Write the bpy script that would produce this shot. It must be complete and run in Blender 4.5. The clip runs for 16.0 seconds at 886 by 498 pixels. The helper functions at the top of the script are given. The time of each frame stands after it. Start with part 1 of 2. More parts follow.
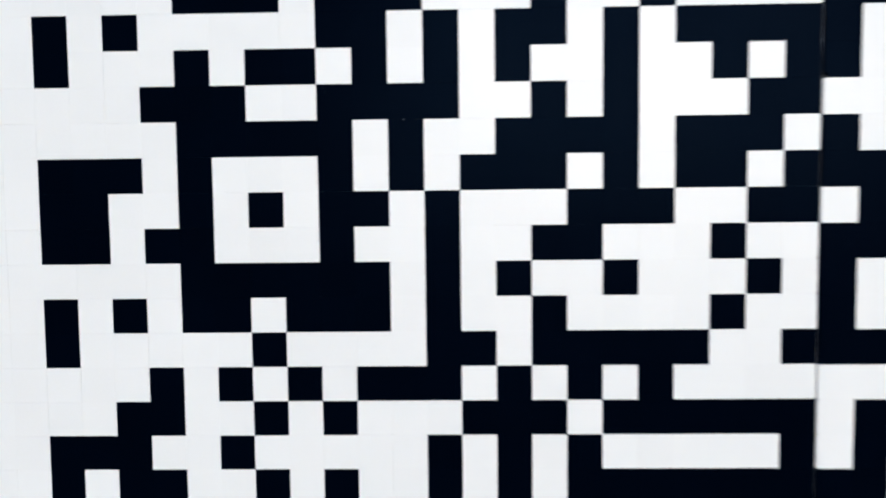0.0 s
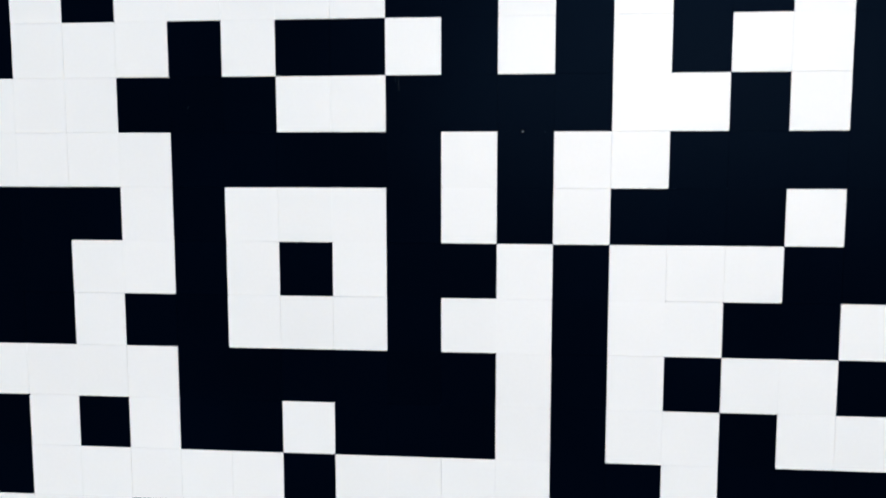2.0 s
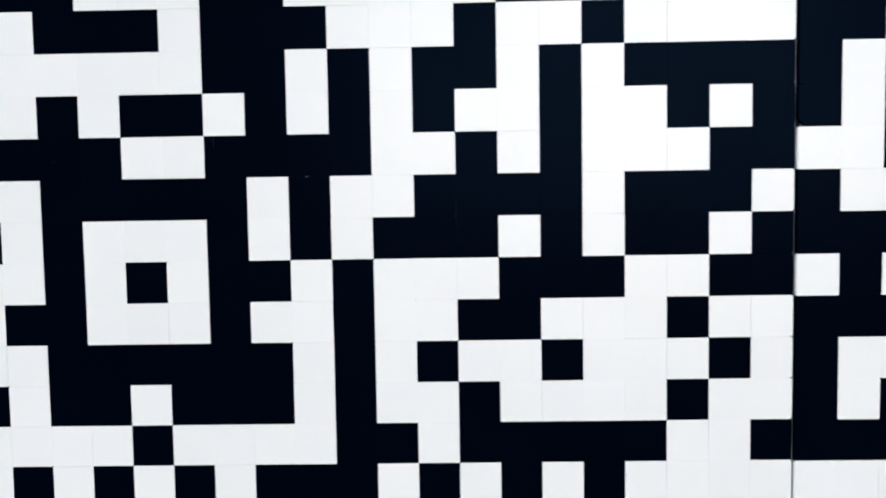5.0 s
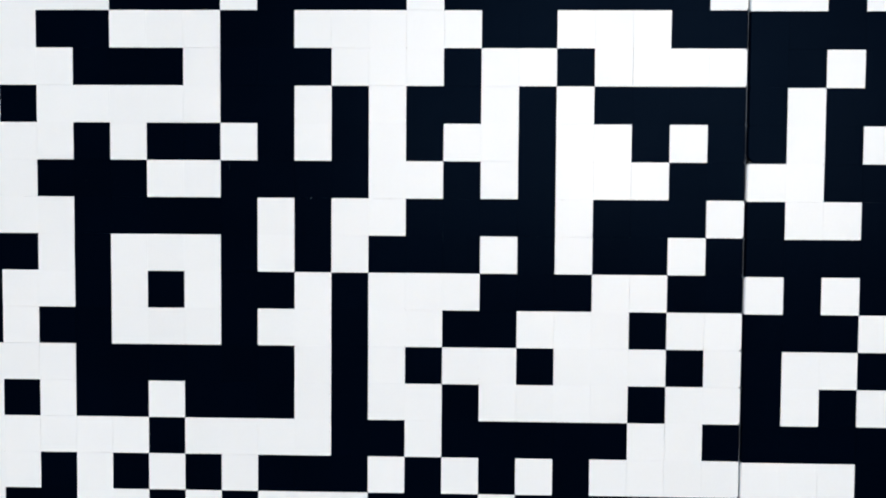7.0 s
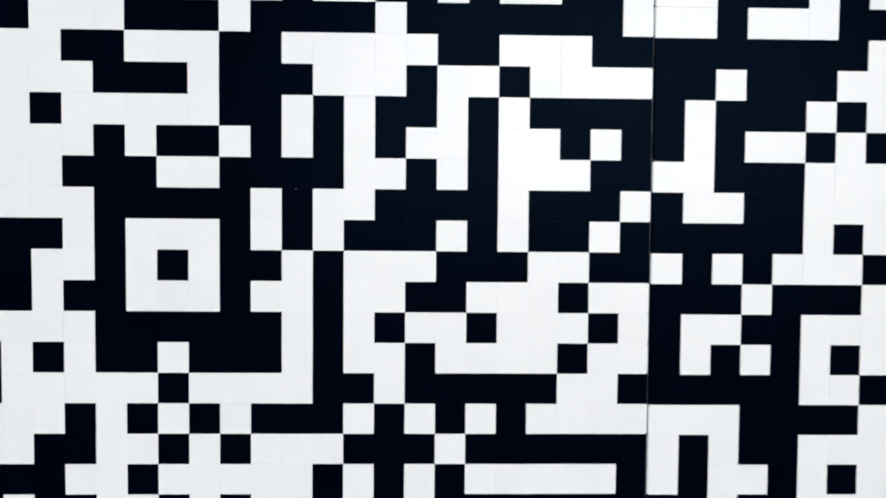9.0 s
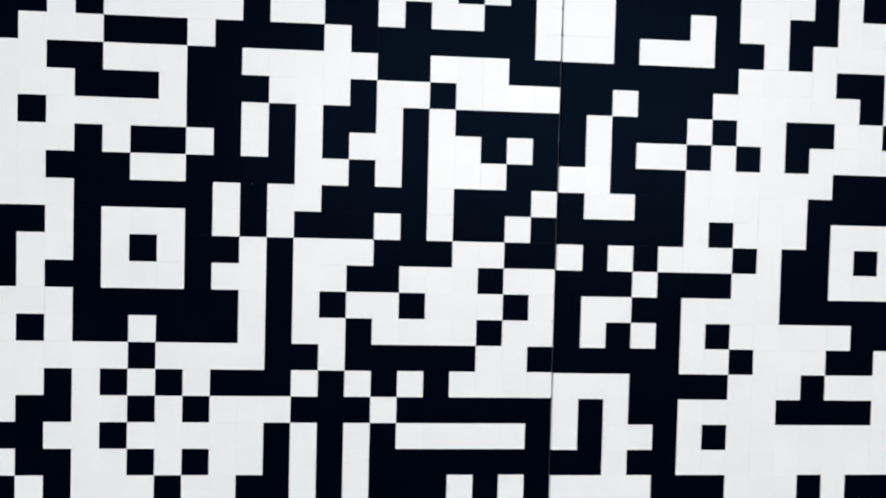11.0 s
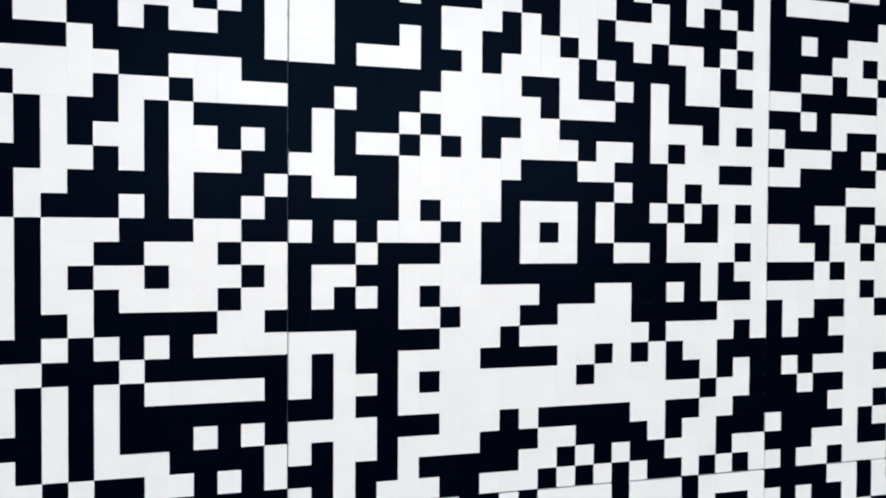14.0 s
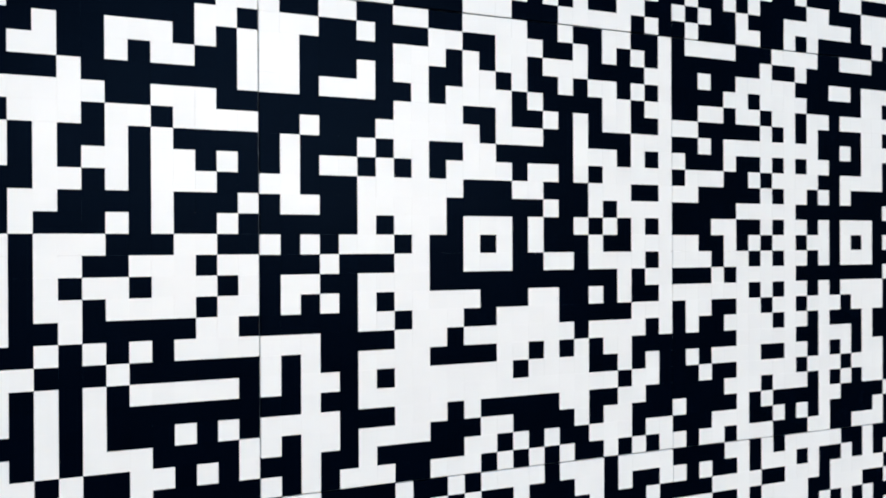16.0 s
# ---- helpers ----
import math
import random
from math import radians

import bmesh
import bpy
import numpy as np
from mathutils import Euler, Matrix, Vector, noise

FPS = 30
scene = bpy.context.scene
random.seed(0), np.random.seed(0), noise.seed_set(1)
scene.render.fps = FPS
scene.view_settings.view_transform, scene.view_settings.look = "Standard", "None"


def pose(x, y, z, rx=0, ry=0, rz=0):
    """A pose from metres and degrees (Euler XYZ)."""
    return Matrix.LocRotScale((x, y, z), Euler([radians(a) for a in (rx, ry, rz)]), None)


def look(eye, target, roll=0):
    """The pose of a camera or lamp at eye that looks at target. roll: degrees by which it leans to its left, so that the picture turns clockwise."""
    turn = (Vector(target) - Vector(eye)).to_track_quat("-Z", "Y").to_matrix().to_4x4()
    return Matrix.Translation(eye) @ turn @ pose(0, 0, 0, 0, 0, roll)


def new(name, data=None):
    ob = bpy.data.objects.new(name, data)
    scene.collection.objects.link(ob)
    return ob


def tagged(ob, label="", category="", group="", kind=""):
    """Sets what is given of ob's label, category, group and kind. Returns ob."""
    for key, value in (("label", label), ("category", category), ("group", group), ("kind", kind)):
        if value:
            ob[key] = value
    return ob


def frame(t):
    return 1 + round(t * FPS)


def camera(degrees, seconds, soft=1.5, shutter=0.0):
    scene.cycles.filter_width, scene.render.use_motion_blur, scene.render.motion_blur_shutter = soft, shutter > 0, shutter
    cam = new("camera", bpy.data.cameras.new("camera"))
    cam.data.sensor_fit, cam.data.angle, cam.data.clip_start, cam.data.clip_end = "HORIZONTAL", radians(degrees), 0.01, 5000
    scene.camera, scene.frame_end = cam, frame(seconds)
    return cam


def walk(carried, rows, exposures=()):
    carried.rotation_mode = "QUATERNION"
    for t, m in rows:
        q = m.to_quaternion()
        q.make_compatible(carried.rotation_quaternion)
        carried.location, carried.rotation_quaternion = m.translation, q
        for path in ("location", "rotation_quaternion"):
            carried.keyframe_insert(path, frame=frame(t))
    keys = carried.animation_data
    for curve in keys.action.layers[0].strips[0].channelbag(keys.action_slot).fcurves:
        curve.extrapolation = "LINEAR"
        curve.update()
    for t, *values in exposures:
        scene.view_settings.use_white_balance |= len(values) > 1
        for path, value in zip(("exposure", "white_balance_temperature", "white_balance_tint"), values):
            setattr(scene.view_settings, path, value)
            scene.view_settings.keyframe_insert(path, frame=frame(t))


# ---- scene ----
cam = camera(54.8, 16.0, soft=1.9, shutter=0.5)
ROWS = [
    (0.0, 0.4869, -0.9634, 1.5619, 1.54, -4.04, 0.67),
    (0.5, 0.4521, -0.7944, 1.5748, 4.40, -4.75, -0.06),
    (1.0, 0.4162, -0.6499, 1.6018, 4.86, -6.02, 0.97),
    (1.5, 0.4202, -0.5967, 1.6094, 5.89, -7.22, 0.33),
    (2.0, 0.4202, -0.6117, 1.6212, 5.50, -6.06, 0.01),
    (2.5, 0.4157, -0.6282, 1.6308, 4.35, -5.69, -0.14),
    (3.0, 0.4156, -0.6423, 1.6407, 2.28, -5.69, -0.48),
    (3.5, 0.4044, -0.6856, 1.6344, -2.36, -5.20, -0.40),
    (4.0, 0.4573, -0.7283, 1.6332, -0.35, -5.08, -0.49),
    (4.5, 0.5287, -0.7840, 1.6294, 1.27, -4.39, 0.44),
    (5.0, 0.5647, -0.8160, 1.6223, 1.19, -3.76, 0.93),
    (5.2, 0.5781, -0.8252, 1.6268, 1.63, -4.23, 0.95),
    (7.5, 0.5898, -0.9489, 1.6242, 1.61, -2.14, -0.65),
    (8.0, 0.6124, -0.9880, 1.6329, 1.92, -2.38, -0.70),
    (8.2, 0.6079, -1.0075, 1.6229, 1.52, -2.49, -0.57),
    (10.3, 0.5485, -1.2559, 1.6043, -5.03, -2.28, -0.98),
    (10.5, 0.5541, -1.2648, 1.6021, -4.70, -2.26, -0.96),
    (11.0, 0.5891, -1.2980, 1.5923, -5.08, -1.95, -1.42),
    (11.5, 0.6283, -1.3588, 1.5831, -4.68, -1.42, -0.50),
    (12.0, 0.6665, -1.4135, 1.5769, -5.55, -2.04, -0.46),
    (12.5, 0.6917, -1.4584, 1.5755, -8.57, -2.59, -1.33),
    (13.0, 0.7113, -1.4824, 1.5669, -11.33, -2.23, -0.73),
    (13.5, 0.7060, -1.5048, 1.5589, -15.11, -1.84, -0.72),
    (14.0, 0.7054, -1.5295, 1.5426, -16.82, -1.27, -0.31),
    (14.5, 0.7032, -1.5495, 1.5404, -18.50, -1.16, -0.34),
    (15.0, 0.6583, -1.5716, 1.5381, -20.55, -0.95, -0.01),
    (15.5, 0.5846, -1.6310, 1.5351, -22.18, -0.23, 0.30),
    (16.0, 0.5375, -1.6805, 1.5339, -23.68, -0.18, 0.29),
]
walk(cam, [(t, pose(x, y, z, 90 + pitch, roll, yaw)) for t, x, y, z, yaw, pitch, roll in ROWS],
     exposures=[(0.0, 1.865, 5220, -12), (8.0, 1.865, 5220, -12), (11.0, 1.775, 5260, -12), (16.0, 1.825, 5240, -12)])

# ---- light: a low, veiled sun behind the camera, the wall faces the open sky ----
SUN_UP, SUN_SIDE = 2.5, 11.0      # degrees over the horizon, and off the wall's normal
world = bpy.data.worlds.new("sky")
scene.world = world
world.use_nodes = True
wn = world.node_tree
sky = wn.nodes.new("ShaderNodeTexSky")
sky.sky_type = "NISHITA"
sky.sun_disc = False
sky.sun_elevation, sky.sun_rotation = radians(SUN_UP), radians(180 - SUN_SIDE)
sky.dust_density, sky.air_density, sky.ozone_density = 1.0, 1.0, 3.0
wn.links.new(sky.outputs["Color"], wn.nodes["Background"].inputs["Color"])
wn.nodes["Background"].inputs["Strength"].default_value = 0.09
sun = new("sun", bpy.data.lights.new("sun", "SUN"))
sun.data.energy, sun.data.angle, sun.data.color = 1.5, radians(34), (1.0, 0.75, 0.69)
sun.matrix_world = look((math.sin(radians(SUN_SIDE)), -math.cos(radians(SUN_SIDE)), math.tan(radians(SUN_UP))), (0, 0, 0))


# ---- materials ----
def material(name, base, rough, spec, spread, stain, bump):
    """A painted or glazed surface: a tone for each tile, soft stains, fine grain and a slight unevenness."""
    m = bpy.data.materials.new(name)
    m.use_nodes = True
    n, l = m.node_tree.nodes, m.node_tree.links
    b = n["Principled BSDF"]
    place = n.new("ShaderNodeNewGeometry")
    each = n.new("ShaderNodeObjectInfo")
    mix = n.new("ShaderNodeMath"); mix.operation = "ADD"
    l.new(each.outputs["Random"], mix.inputs[0])
    l.new(place.outputs["Random Per Island"], mix.inputs[1])
    per = n.new("ShaderNodeMath"); per.operation = "FRACT"
    l.new(mix.outputs[0], per.inputs[0])
    blot = n.new("ShaderNodeTexNoise")
    blot.inputs["Scale"].default_value, blot.inputs["Detail"].default_value = 9.0, 5.0
    l.new(place.outputs["Position"], blot.inputs["Vector"])
    grain = n.new("ShaderNodeTexNoise")
    grain.inputs["Scale"].default_value, grain.inputs["Detail"].default_value = 420.0, 3.0
    l.new(place.outputs["Position"], grain.inputs["Vector"])
    # factor = 1 + spread * (per - .5) + stain * (blot - .5) + small grain
    a = n.new("ShaderNodeMath"); a.operation = "MULTIPLY_ADD"
    l.new(per.outputs["Value"], a.inputs[0]); a.inputs[1].default_value, a.inputs[2].default_value = spread, 1 - spread / 2 - stain / 2 - 0.02
    c = n.new("ShaderNodeMath"); c.operation = "MULTIPLY_ADD"
    l.new(blot.outputs["Fac"], c.inputs[0]); c.inputs[1].default_value = stain
    l.new(a.outputs[0], c.inputs[2])
    d = n.new("ShaderNodeMath"); d.operation = "MULTIPLY_ADD"
    l.new(grain.outputs["Fac"], d.inputs[0]); d.inputs[1].default_value = 0.04
    l.new(c.outputs[0], d.inputs[2])
    tone = n.new("ShaderNodeVectorMath"); tone.operation = "SCALE"
    tone.inputs[0].default_value = base
    l.new(d.outputs[0], tone.inputs["Scale"])
    l.new(tone.outputs[0], b.inputs["Base Color"])
    r = n.new("ShaderNodeMath"); r.operation = "MULTIPLY_ADD"
    l.new(blot.outputs["Fac"], r.inputs[0]); r.inputs[1].default_value, r.inputs[2].default_value = 0.2, rough - 0.1
    l.new(r.outputs[0], b.inputs["Roughness"])
    b.inputs["Specular IOR Level"].default_value = spec
    wave = n.new("ShaderNodeTexNoise")
    wave.inputs["Scale"].default_value, wave.inputs["Detail"].default_value = 70.0, 4.0
    l.new(place.outputs["Position"], wave.inputs["Vector"])
    h = n.new("ShaderNodeBump")
    h.inputs["Strength"].default_value, h.inputs["Distance"].default_value = bump, 0.0004
    l.new(wave.outputs["Fac"], h.inputs["Height"])
    l.new(h.outputs[0], b.inputs["Normal"])
    return m


WHITE = material("white_glaze", (0.80, 0.81, 0.81), 0.36, 0.33, 0.022, 0.06, 0.25)
BLACK = material("black_glaze", (0.0003, 0.0012, 0.0042), 0.25, 0.0095, 0.12, 0.5, 0.12)
BLACK.node_tree.nodes["Principled BSDF"].inputs["Specular Tint"].default_value = (0.26, 0.5, 1.0, 1.0)
BOARD = material("grey_backing", (0.12, 0.12, 0.12), 0.8, 0.2, 0.0, 0.2, 0.6)
PLASTER = material("grey_plaster", (0.42, 0.42, 0.41), 0.85, 0.2, 0.0, 0.25, 1.0)
PAVING = material("dark_paving", (0.085, 0.083, 0.08), 0.85, 0.2, 0.12, 0.3, 1.0)
SEALANT = material("grey_sealant", (0.022, 0.025, 0.03), 0.8, 0.2, 0.0, 1.0, 1.0)
CUT = material("pale_cut_edge", (0.12, 0.13, 0.15), 0.7, 0.2, 0.0, 1.2, 1.0)
CHIP = material("chipped_glaze", (0.30, 0.31, 0.32), 0.8, 0.2, 0.0, 0.2, 0.5)
SCRATCH = material("scratched_glaze", (0.022, 0.026, 0.034), 0.7, 0.1, 0.0, 0.6, 0.5)

# ---- measures of the wall ----
TILE = 0.04            # a tile and its joint
TOP = 1.56             # height of the upper edge of row 0
SIDE = 25              # tiles along one panel
REACH = (0.0001, 0.0017, 0.0002)   # how far a panel's first tiles reach into its joint
DROP = (0.0, 0.0010, 0.0015)        # how far a panel hangs below its neighbour
GAP_X, GAP_Z = (0.0, 0.0028, 0.0040), 0.0016
THICK = 0.006          # a tile's depth
SINK = 0.016           # a panel's whole depth


def part(name, bm, mat, parent, label=""):
    me = bpy.data.meshes.new(name)
    bm.to_mesh(me)
    bm.free()
    for one in (mat if isinstance(mat, (list, tuple)) else [mat]):
        me.materials.append(one)
    ob = new(name, me)
    ob.parent = parent
    return tagged(ob, label=label)


def box(bm, x0, x1, y0, y1, z0, z1, bevel=0.0):
    made = bmesh.ops.create_cube(bm, size=1.0, matrix=Matrix.LocRotScale(
        ((x0 + x1) / 2, (y0 + y1) / 2, (z0 + z1) / 2), None, (x1 - x0, y1 - y0, z1 - z0)))
    if bevel:
        edges = {e for v in made["verts"] for e in v.link_edges}
        bmesh.ops.bevel(bm, geom=list(edges), offset=bevel, segments=2, affect="EDGES", profile=0.5)


# ---- ground and wall ----
bm = bmesh.new()
bmesh.ops.create_grid(bm, x_segments=8, y_segments=8, size=1500.0)
ground = part("ground", bm, PAVING, None, "dark grey paving before the tiled wall")
tagged(ground, category="ground", kind="structure")
bm = bmesh.new()
box(bm, -0.14, 2.90, SINK + 0.002, 0.30, 0.0, 3.06, 0.004)
wall = part("wall_north", bm, PLASTER, None, "plain grey rendered wall behind the tiled panels")
tagged(wall, category="wall", kind="structure")

# ---- the pattern: '#' black, '.' white, '?' never in view ----
LEFT = {
    -12: "???????????????????#.?", -11: "??????????.########..#", -10: "?...#.###.##.##...#.#.",
    -9: "###.#.....#..##.#..##.", -8: "##...###.####.#######.", -7: "#..##...##.....##...##",
    -6: "....###.###...#..#....", -5: "#.#.....##.#.##.#.####", -4: "#...#.##.#.#.#..#..#.#",
    -3: "...###..####..#.#...##", -2: "....#####.#..####.###.", -1: "###.#...#.#.###.#.##.#",
    0: "##..#.#.##.#...###..##", 1: "##.##...#..#..##...#..", 2: "....######.#.#..#...#.",
    3: "#.#.##.###.#..#....#..", 4: "#.....#....##.#####..#", 5: "...#.#.#.###.#.#.#....",
    6: "..##..#.#...###.######", 7: "###..#.....#.#.#.....#", 8: "#.##..#.#..#.#.#######",
    9: "?#.#...#..##.#.###.#.#", 10: "?.#.######.#.#...####.", 11: "???#.#.##...#.##..#.#.",
    12: "?????????????###.#####",
}
MIDDLE = {
    -14: "????????????????.#.##..##", -13: "??????.####...###.....#.#", -12: ".##..##..##....##.##..##.",
    -11: "...##.###..##...##.#.#.#.", -10: "..#####...#.#..#...####..", -9: "..###.#..##..#.##.#..#.#.",
    -8: "..#...##.#....#.####..#..", -7: "#######....##.##.#.#..##.", -6: "##.###......#...##.###...",
    -5: "#.###.#..##..#####...#.#.", -4: "#.#..#.#.#....#..#.#.....", -3: "..###......###..###...##.",
    -2: "#..##.....######.##.#....", -1: "#####.#...#...#.##.#.#.#.", 0: ".#.#...#.##.#.#.###.##...",
    1: "###.###..##...##..#....#.", 2: "#..##....############.#..", 3: "#.#.#.#.....###..##.#.##.",
    4: "#####..#...##....#####...", 5: "...####...#.......#....#.", 6: ".#.##....####..#.#.#..###",
    7: ".#..#.#.......#....##.#.#", 8: "##.##................#..#", 9: "....###...#.#####..##..##",
    10: ".#..#....###..####.#..###", 11: "##.##.#####..#.#.##...#..", 12: ".#.#...##...#.#.#.##.#.#.",
    13: "#..####.##.#....#...#....", 14: "???????????.##.###..#.##.", 15: "??????????????????#.??#.#",
}
RIGHT = {
    -17: "????????????????..?", -16: "????????????##..###", -15: "#.##.#.####..###...", -14: ".#.##.###......#...", -13: "#.###..##.#.#####.#",
    -12: "#....###....##...##", -11: "#######.##.########", -10: "##.##.....###..#...", -9: "####..#....#####..#",
    -8: "##..#..#..#..#.....", -7: "..#####.#.#.####..#", -6: "##.#........##.#...", -5: ".###.##.#.#..###..#",
    -4: "#...##.#....##....#", -3: "..#####.#..#.#.####", -2: "#####.....########.", -1: "###..##.#..#.#...##",
    0: "..##.#.#..#..#.#.#.", 1: "...#..#.#..#.#...##", 2: "###.#.....########.", 3: "......#.#..#.#....#",
    4: "#..##..#..#...#...#", 5: "#.##....#..#.###.##", 6: "#####.....##...#.##", 7: "#.#....##..#.#.#..#",
    8: "##.##.....#...#...#", 9: "####...#...#.#.#..#", 10: ".####.#.####..####.", 11: "###...##.#.#.####.#",
    12: ".#..#...###..##...#", 13: "####..#.#.....##.##", 14: ".#.##.#...#.##.#.#.", 15: "###....##...#.....#",
    16: "??.##.#....##...##.", 17: "???????....#.#.#.#?",
}
PATTERN = ({r: "..." + s for r, s in LEFT.items()}, MIDDLE, RIGHT)
deal = random.Random(7)


def is_black(column, row, k):
    """Whether tile k of that row, counted from the panel's edge, is black."""
    if column == 0 and k < 3:
        return False
    s = PATTERN[column].get(row, "")
    mark = s[k] if k < len(s) else "?"
    guess = deal.random() < 0.5
    return guess if mark == "?" else mark == "#"


# ---- a tile: a flat glazed face with rounded corners and a softened rim, wider on a panel's outer edge ----
# how far each side of a tile is worn: west, south, east, north
WEAR = ((0.5, 0.6, 1.6, 0.4), (1.7, 0.4, 0.4, 1.2), (0.35, 1.5, 0.7, 0.4), (1.0, 0.4, 0.35, 0.9), (0.4, 0.8, 2.0, 1.4), (2.1, 0.5, 1.1, 0.35), (0.4, 0.3, 0.3, 0.3))


def tile_rings(left, right, low, high, chipped, wear):
    half = TILE / 2 - 0.00002
    side, edge = {False: 0.00017, True: 0.0021}, {False: 0.00017, True: 0.0019}
    insets = [side[left > 0], edge[low], 0.0009 if right else side[False], edge[high]]
    insets = [d * share if d < 0.0005 else d for d, share in zip(insets, WEAR[wear])]          # west, south, east, north
    rings = []
    for share, sink in ((1.0, 0.0), (0.3, 0.35), (0.0, 1.0), (0.0, None)):
        ring = []
        for k, (sx, sz) in enumerate(((-1, -1), (1, -1), (1, 1), (-1, 1))):
            ends = ((0, 1), (1, 2), (2, 3), (3, 0))[k]              # the sides before and after this corner
            ix = insets[0] if sx < 0 else insets[2]
            iz = insets[1] if sz < 0 else insets[3]
            outer = left > 0 if sx < 0 else right
            rad = (0.0026 if outer else 0.0015 if (low if sz < 0 else high) else 0.0008) if not (chipped and k == 0) else 0.0075
            cx, cz = sx * (half - ix * share - rad) - (left if sx < 0 else 0), sz * (half - iz * share - rad)
            start = (180, 270, 0, 90)[k]
            for j in range(3):
                a = radians(start + 45 * j)
                push = 1.0 if not (chipped and k == 0 and j == 1) else 0.72
                d = insets[ends[0]] * (1 - j / 2) + insets[ends[1]] * j / 2
                y = THICK if sink is None else d * sink
                ring.append((cx + rad * push * math.cos(a), y, cz + rad * push * math.sin(a)))
        rings.append(ring)
    return rings


def tile_faces(base):
    faces = [tuple(base + k for k in range(12))]
    for level in range(3):
        for k in range(12):
            a, b = base + 12 * level + k, base + 12 * level + (k + 1) % 12
            faces.append((a, a + 12, b + 12, b))
    return faces


MESHES = {}


def tile_mesh(shape, black):
    if (shape, black) not in MESHES:
        me = bpy.data.meshes.new("tile")
        me.from_pydata([v for ring in tile_rings(*shape) for v in ring], [], tile_faces(0))
        me.materials.append(BLACK if black else WHITE)
        MESHES[shape, black] = me
    return MESHES[shape, black]


def joined(name, items, mat, parent):
    """All tiles of one colour that are not parts of their own, as one mesh."""
    verts, faces = [], []
    for shape, m in items:
        faces += tile_faces(len(verts))
        verts += [m @ Vector(v) for ring in tile_rings(*shape) for v in ring]
    me = bpy.data.meshes.new(name)
    me.from_pydata(verts, [], faces)
    me.materials.append(mat)
    ob = new(name, me)
    ob.parent = parent
    return tagged(ob, kind="stuff")


LABELS = (
    ("black and white tile panel with a plain white margin", "black and white tile panel hung on the grey wall",
     "densely checkered black and white tile panel"),
)
FIRST = (-37, -12, 13)           # the first row of each band
APART = (range(-24, -12), range(-6, 6), range(13, 25))    # rows whose tiles are parts of their own
PROUD = (-0.0016, 0.0, -0.0006)
SHIFT = (0.0, -0.0005, 0.0003)


# small chips: tile column, tile row, width, height
CHIPS = {(0, 1): ((10.45, -2.0, 0.0007, 0.0013), (10.84, -1.99, 0.0003, 0.0004), (17.6, -1.25, 0.0003, 0.0004))}
# faint scratches: tile column, tile row, length, lean in degrees
SCRATCHES = {(0, 1): ((8.24, -2.86, 0.010, -3.0), (8.18, -2.92, 0.004, 2.0), (4.35, -2.45, 0.003, 40.0))}


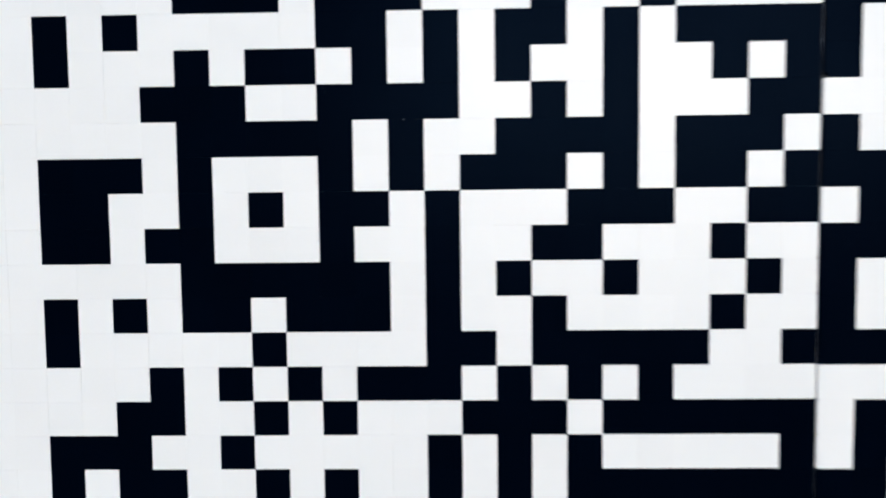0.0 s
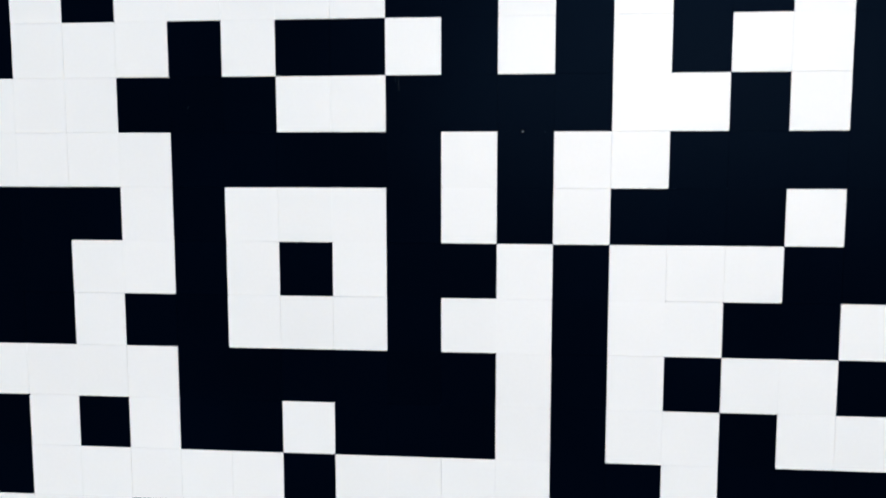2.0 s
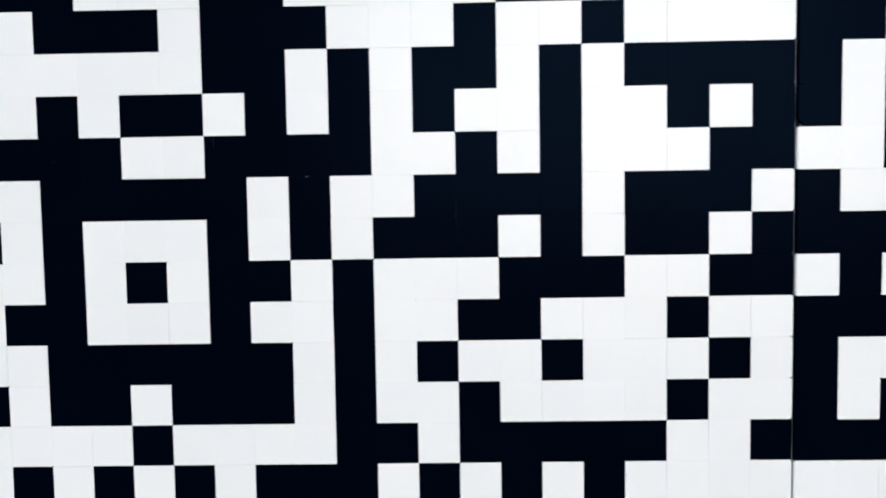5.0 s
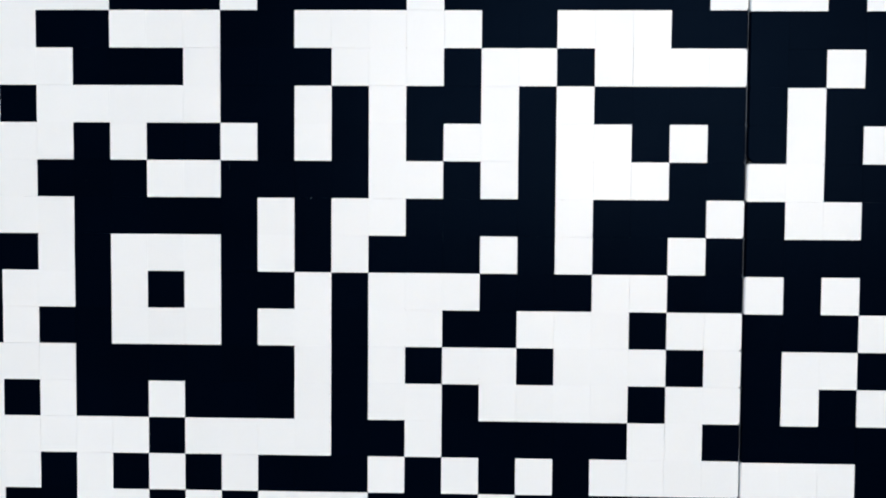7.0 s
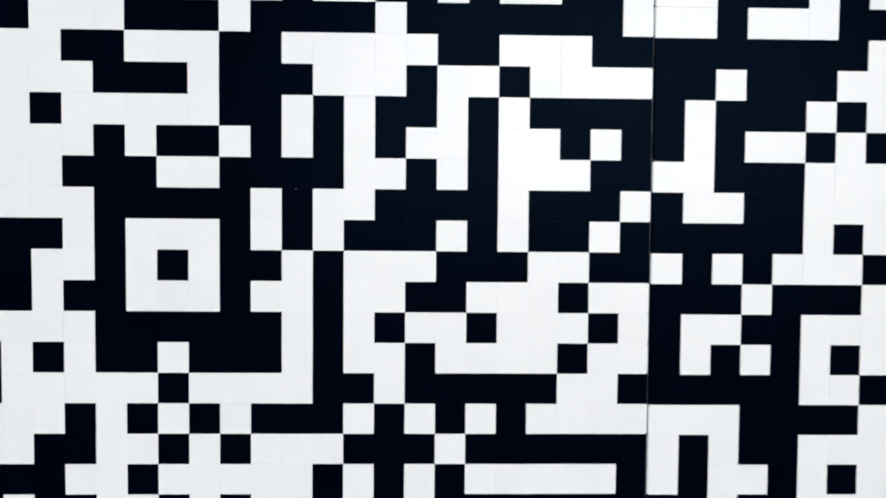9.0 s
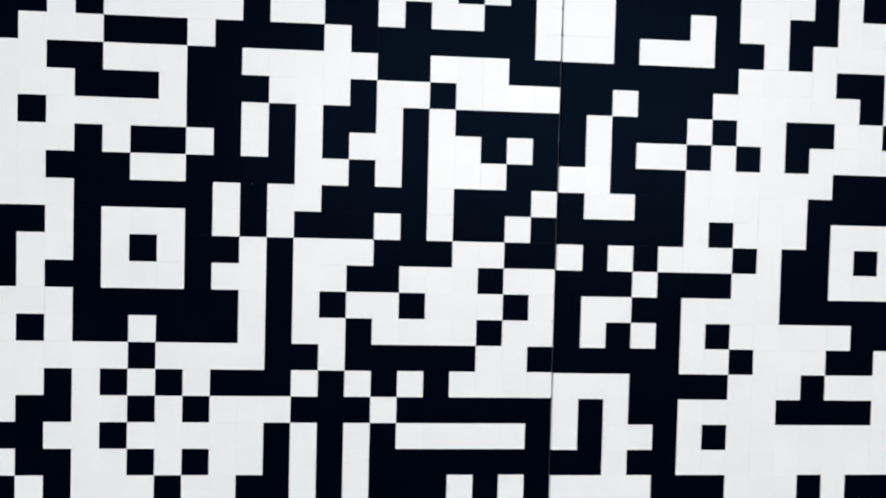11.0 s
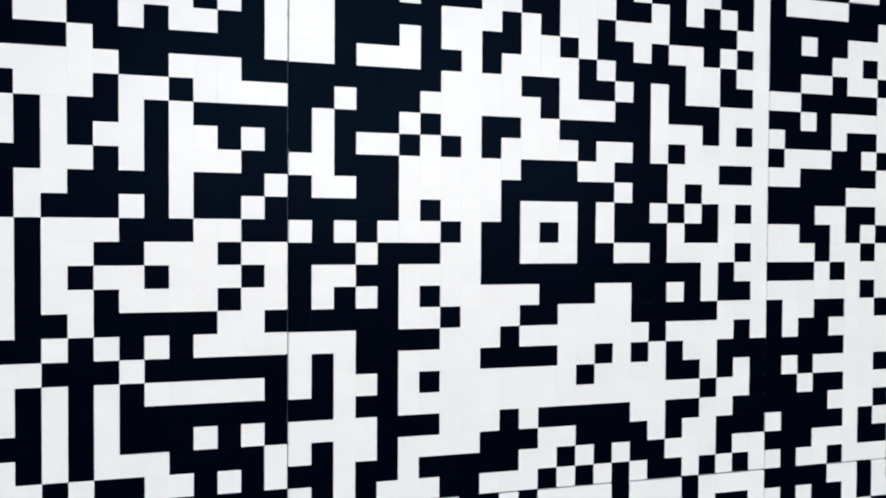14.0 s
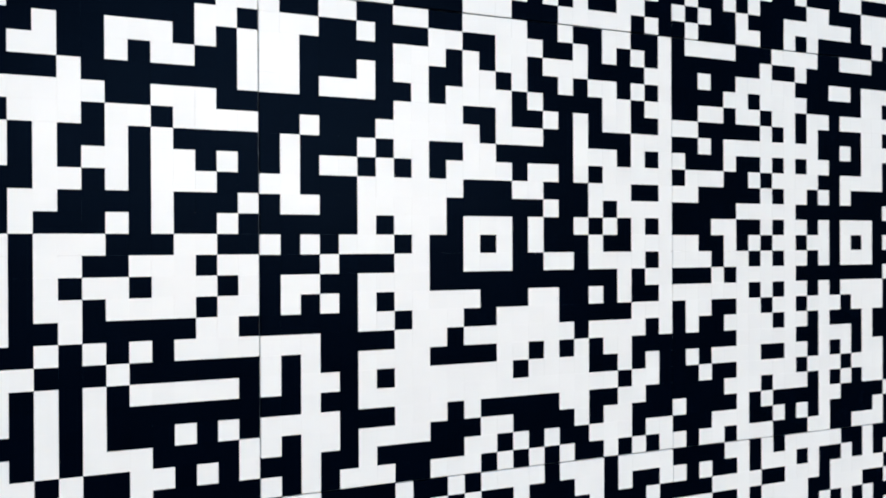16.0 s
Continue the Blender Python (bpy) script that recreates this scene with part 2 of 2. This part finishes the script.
def panel(column, band):
    x0 = -3 * TILE + column * SIDE * TILE + GAP_X[column]
    first = FIRST[band]
    z1 = TOP - first * TILE - (band - 1) * GAP_Z - DROP[column]
    width = SIDE * TILE
    hub = new("mosaic_panel")
    hub.location = (x0, PROUD[band] + SHIFT[column], z1 - width)
    tagged(hub, label=LABELS[0][column], category="panel", group="mosaic panels on the wall")
    bm = bmesh.new()
    box(bm, 0.0022, width - 0.0022, 0.0028, SINK, 0.0022, width - 0.0022, 0.001)
    part("backing_board", bm, BOARD, hub, "grey board behind the tiles")
    if column < 2:
        # the pale cut edge of the board, standing proud in places and sunk in others
        bm = bmesh.new()
        rungs = []
        steps = 160
        for k in range(steps + 1):
            z = width * k / steps
            deep = 0.0012 + 0.0011 * noise.noise((z * 9 + band * 7.0, column * 4.0, 1)) + 0.0007 * noise.noise((z * 45, column * 4.0, band))
            thin = 0.00042 + 0.00022 * noise.noise((z * 30, column * 4.0, band + 9))
            rungs.append([bm.verts.new((width + x, y, z)) for x, y in (
                (-0.0003, deep), (thin * 0.6, deep), (thin, deep + 0.0003), (thin, SINK), (-0.0003, SINK))])
        for a, b in zip(rungs, rungs[1:]):
            for k in range(5):
                bm.faces.new((a[k], a[(k + 1) % 5], b[(k + 1) % 5], b[k]))
        bm.faces.new(rungs[0][::-1])
        bm.faces.new(rungs[-1])
        bmesh.ops.recalc_face_normals(bm, faces=bm.faces)
        part("cut_edge", bm, CUT, hub, "pale uneven cut edge of the board")
    for x, z, wide, high in CHIPS.get((column, band), ()):
        bm = bmesh.new()
        u, v = (x + 3 * (column == 0) - SIDE * column) * TILE, width - (z - first) * TILE
        box(bm, u - wide / 2, u + wide / 2, -0.0003, 0.0008, v - high / 2, v + high / 2, wide * 0.3)
        part("chip", bm, CHIP, hub, "small pale chip in the black glaze")
    for x, z, high, lean in SCRATCHES.get((column, band), ()):
        bm = bmesh.new()
        box(bm, -0.00011, 0.00011, -0.00025, 0.0006, -high / 2, high / 2, 0.00004)
        mark = part("scratch", bm, SCRATCH, hub, "faint scratch in the black glaze")
        mark.matrix_basis = pose((x + 3 - SIDE * column) * TILE, 0, width - (z - first) * TILE, 0, lean, 0)
    rest = {True: [], False: []}
    for j in range(SIDE):
        row = first + j
        for k in range(SIDE):
            black = is_black(column, row, k)
            chipped = (column, row, k) == (1, -4, 0)
            shape = (REACH[column] if k == 0 else 0, k == SIDE - 1, j == SIDE - 1, j == 0, chipped, 6 if black else deal.randrange(6))
            m = pose((k + 0.5) * TILE + deal.uniform(-1, 1) * 0.00007, deal.uniform(-1, 1) * 0.00009,
                     width - (j + 0.5) * TILE + deal.uniform(-1, 1) * 0.00007,
                     deal.uniform(-1, 1) * 0.12, deal.uniform(-1, 1) * 0.1, deal.uniform(-1, 1) * 0.12)
            if row in APART[band]:
                ob = new("tile", tile_mesh(shape, black))
                ob.parent = hub
                ob.matrix_basis = m
            else:
                rest[black].append((shape, m))
    for black, items in rest.items():
        joined("black_tiles" if black else "white_tiles", items, BLACK if black else WHITE, hub)
    return hub


for band in range(3):
    for column in range(3):
        panel(column, band)

# ---- sealant in the upright joints between the panels, laid unevenly ----
for column in (1, 2):
    edge = -3 * TILE + column * SIDE * TILE
    x0, x1 = edge + GAP_X[column - 1] - 0.0004, edge + GAP_X[column] - REACH[column] + 0.0004
    bm = bmesh.new()
    verts = []
    steps = 150
    for k in range(steps + 1):
        z = 0.05 + 2.97 * k / steps
        deep = 0.0017 + 0.0009 * noise.noise((z * 14, column * 5.0, 0)) + 0.0004 * noise.noise((z * 60, column * 5.0, 3))
        verts.append([bm.verts.new((x, y, z)) for x, y in ((x0, deep + 0.0008), ((x0 + x1) / 2, deep), (x1, deep + 0.0008), (x1, SINK), (x0, SINK))])
    for a, b in zip(verts, verts[1:]):
        for k in range(5):
            bm.faces.new((a[k], a[(k + 1) % 5], b[(k + 1) % 5], b[k]))
    bm.faces.new(verts[0][::-1])
    bm.faces.new(verts[-1])
    bmesh.ops.recalc_face_normals(bm, faces=bm.faces)
    strip = part("joint_sealant", bm, SEALANT, None, "uneven grey sealant in the joint between tile panels")
    tagged(strip, category="sealant", kind="structure")
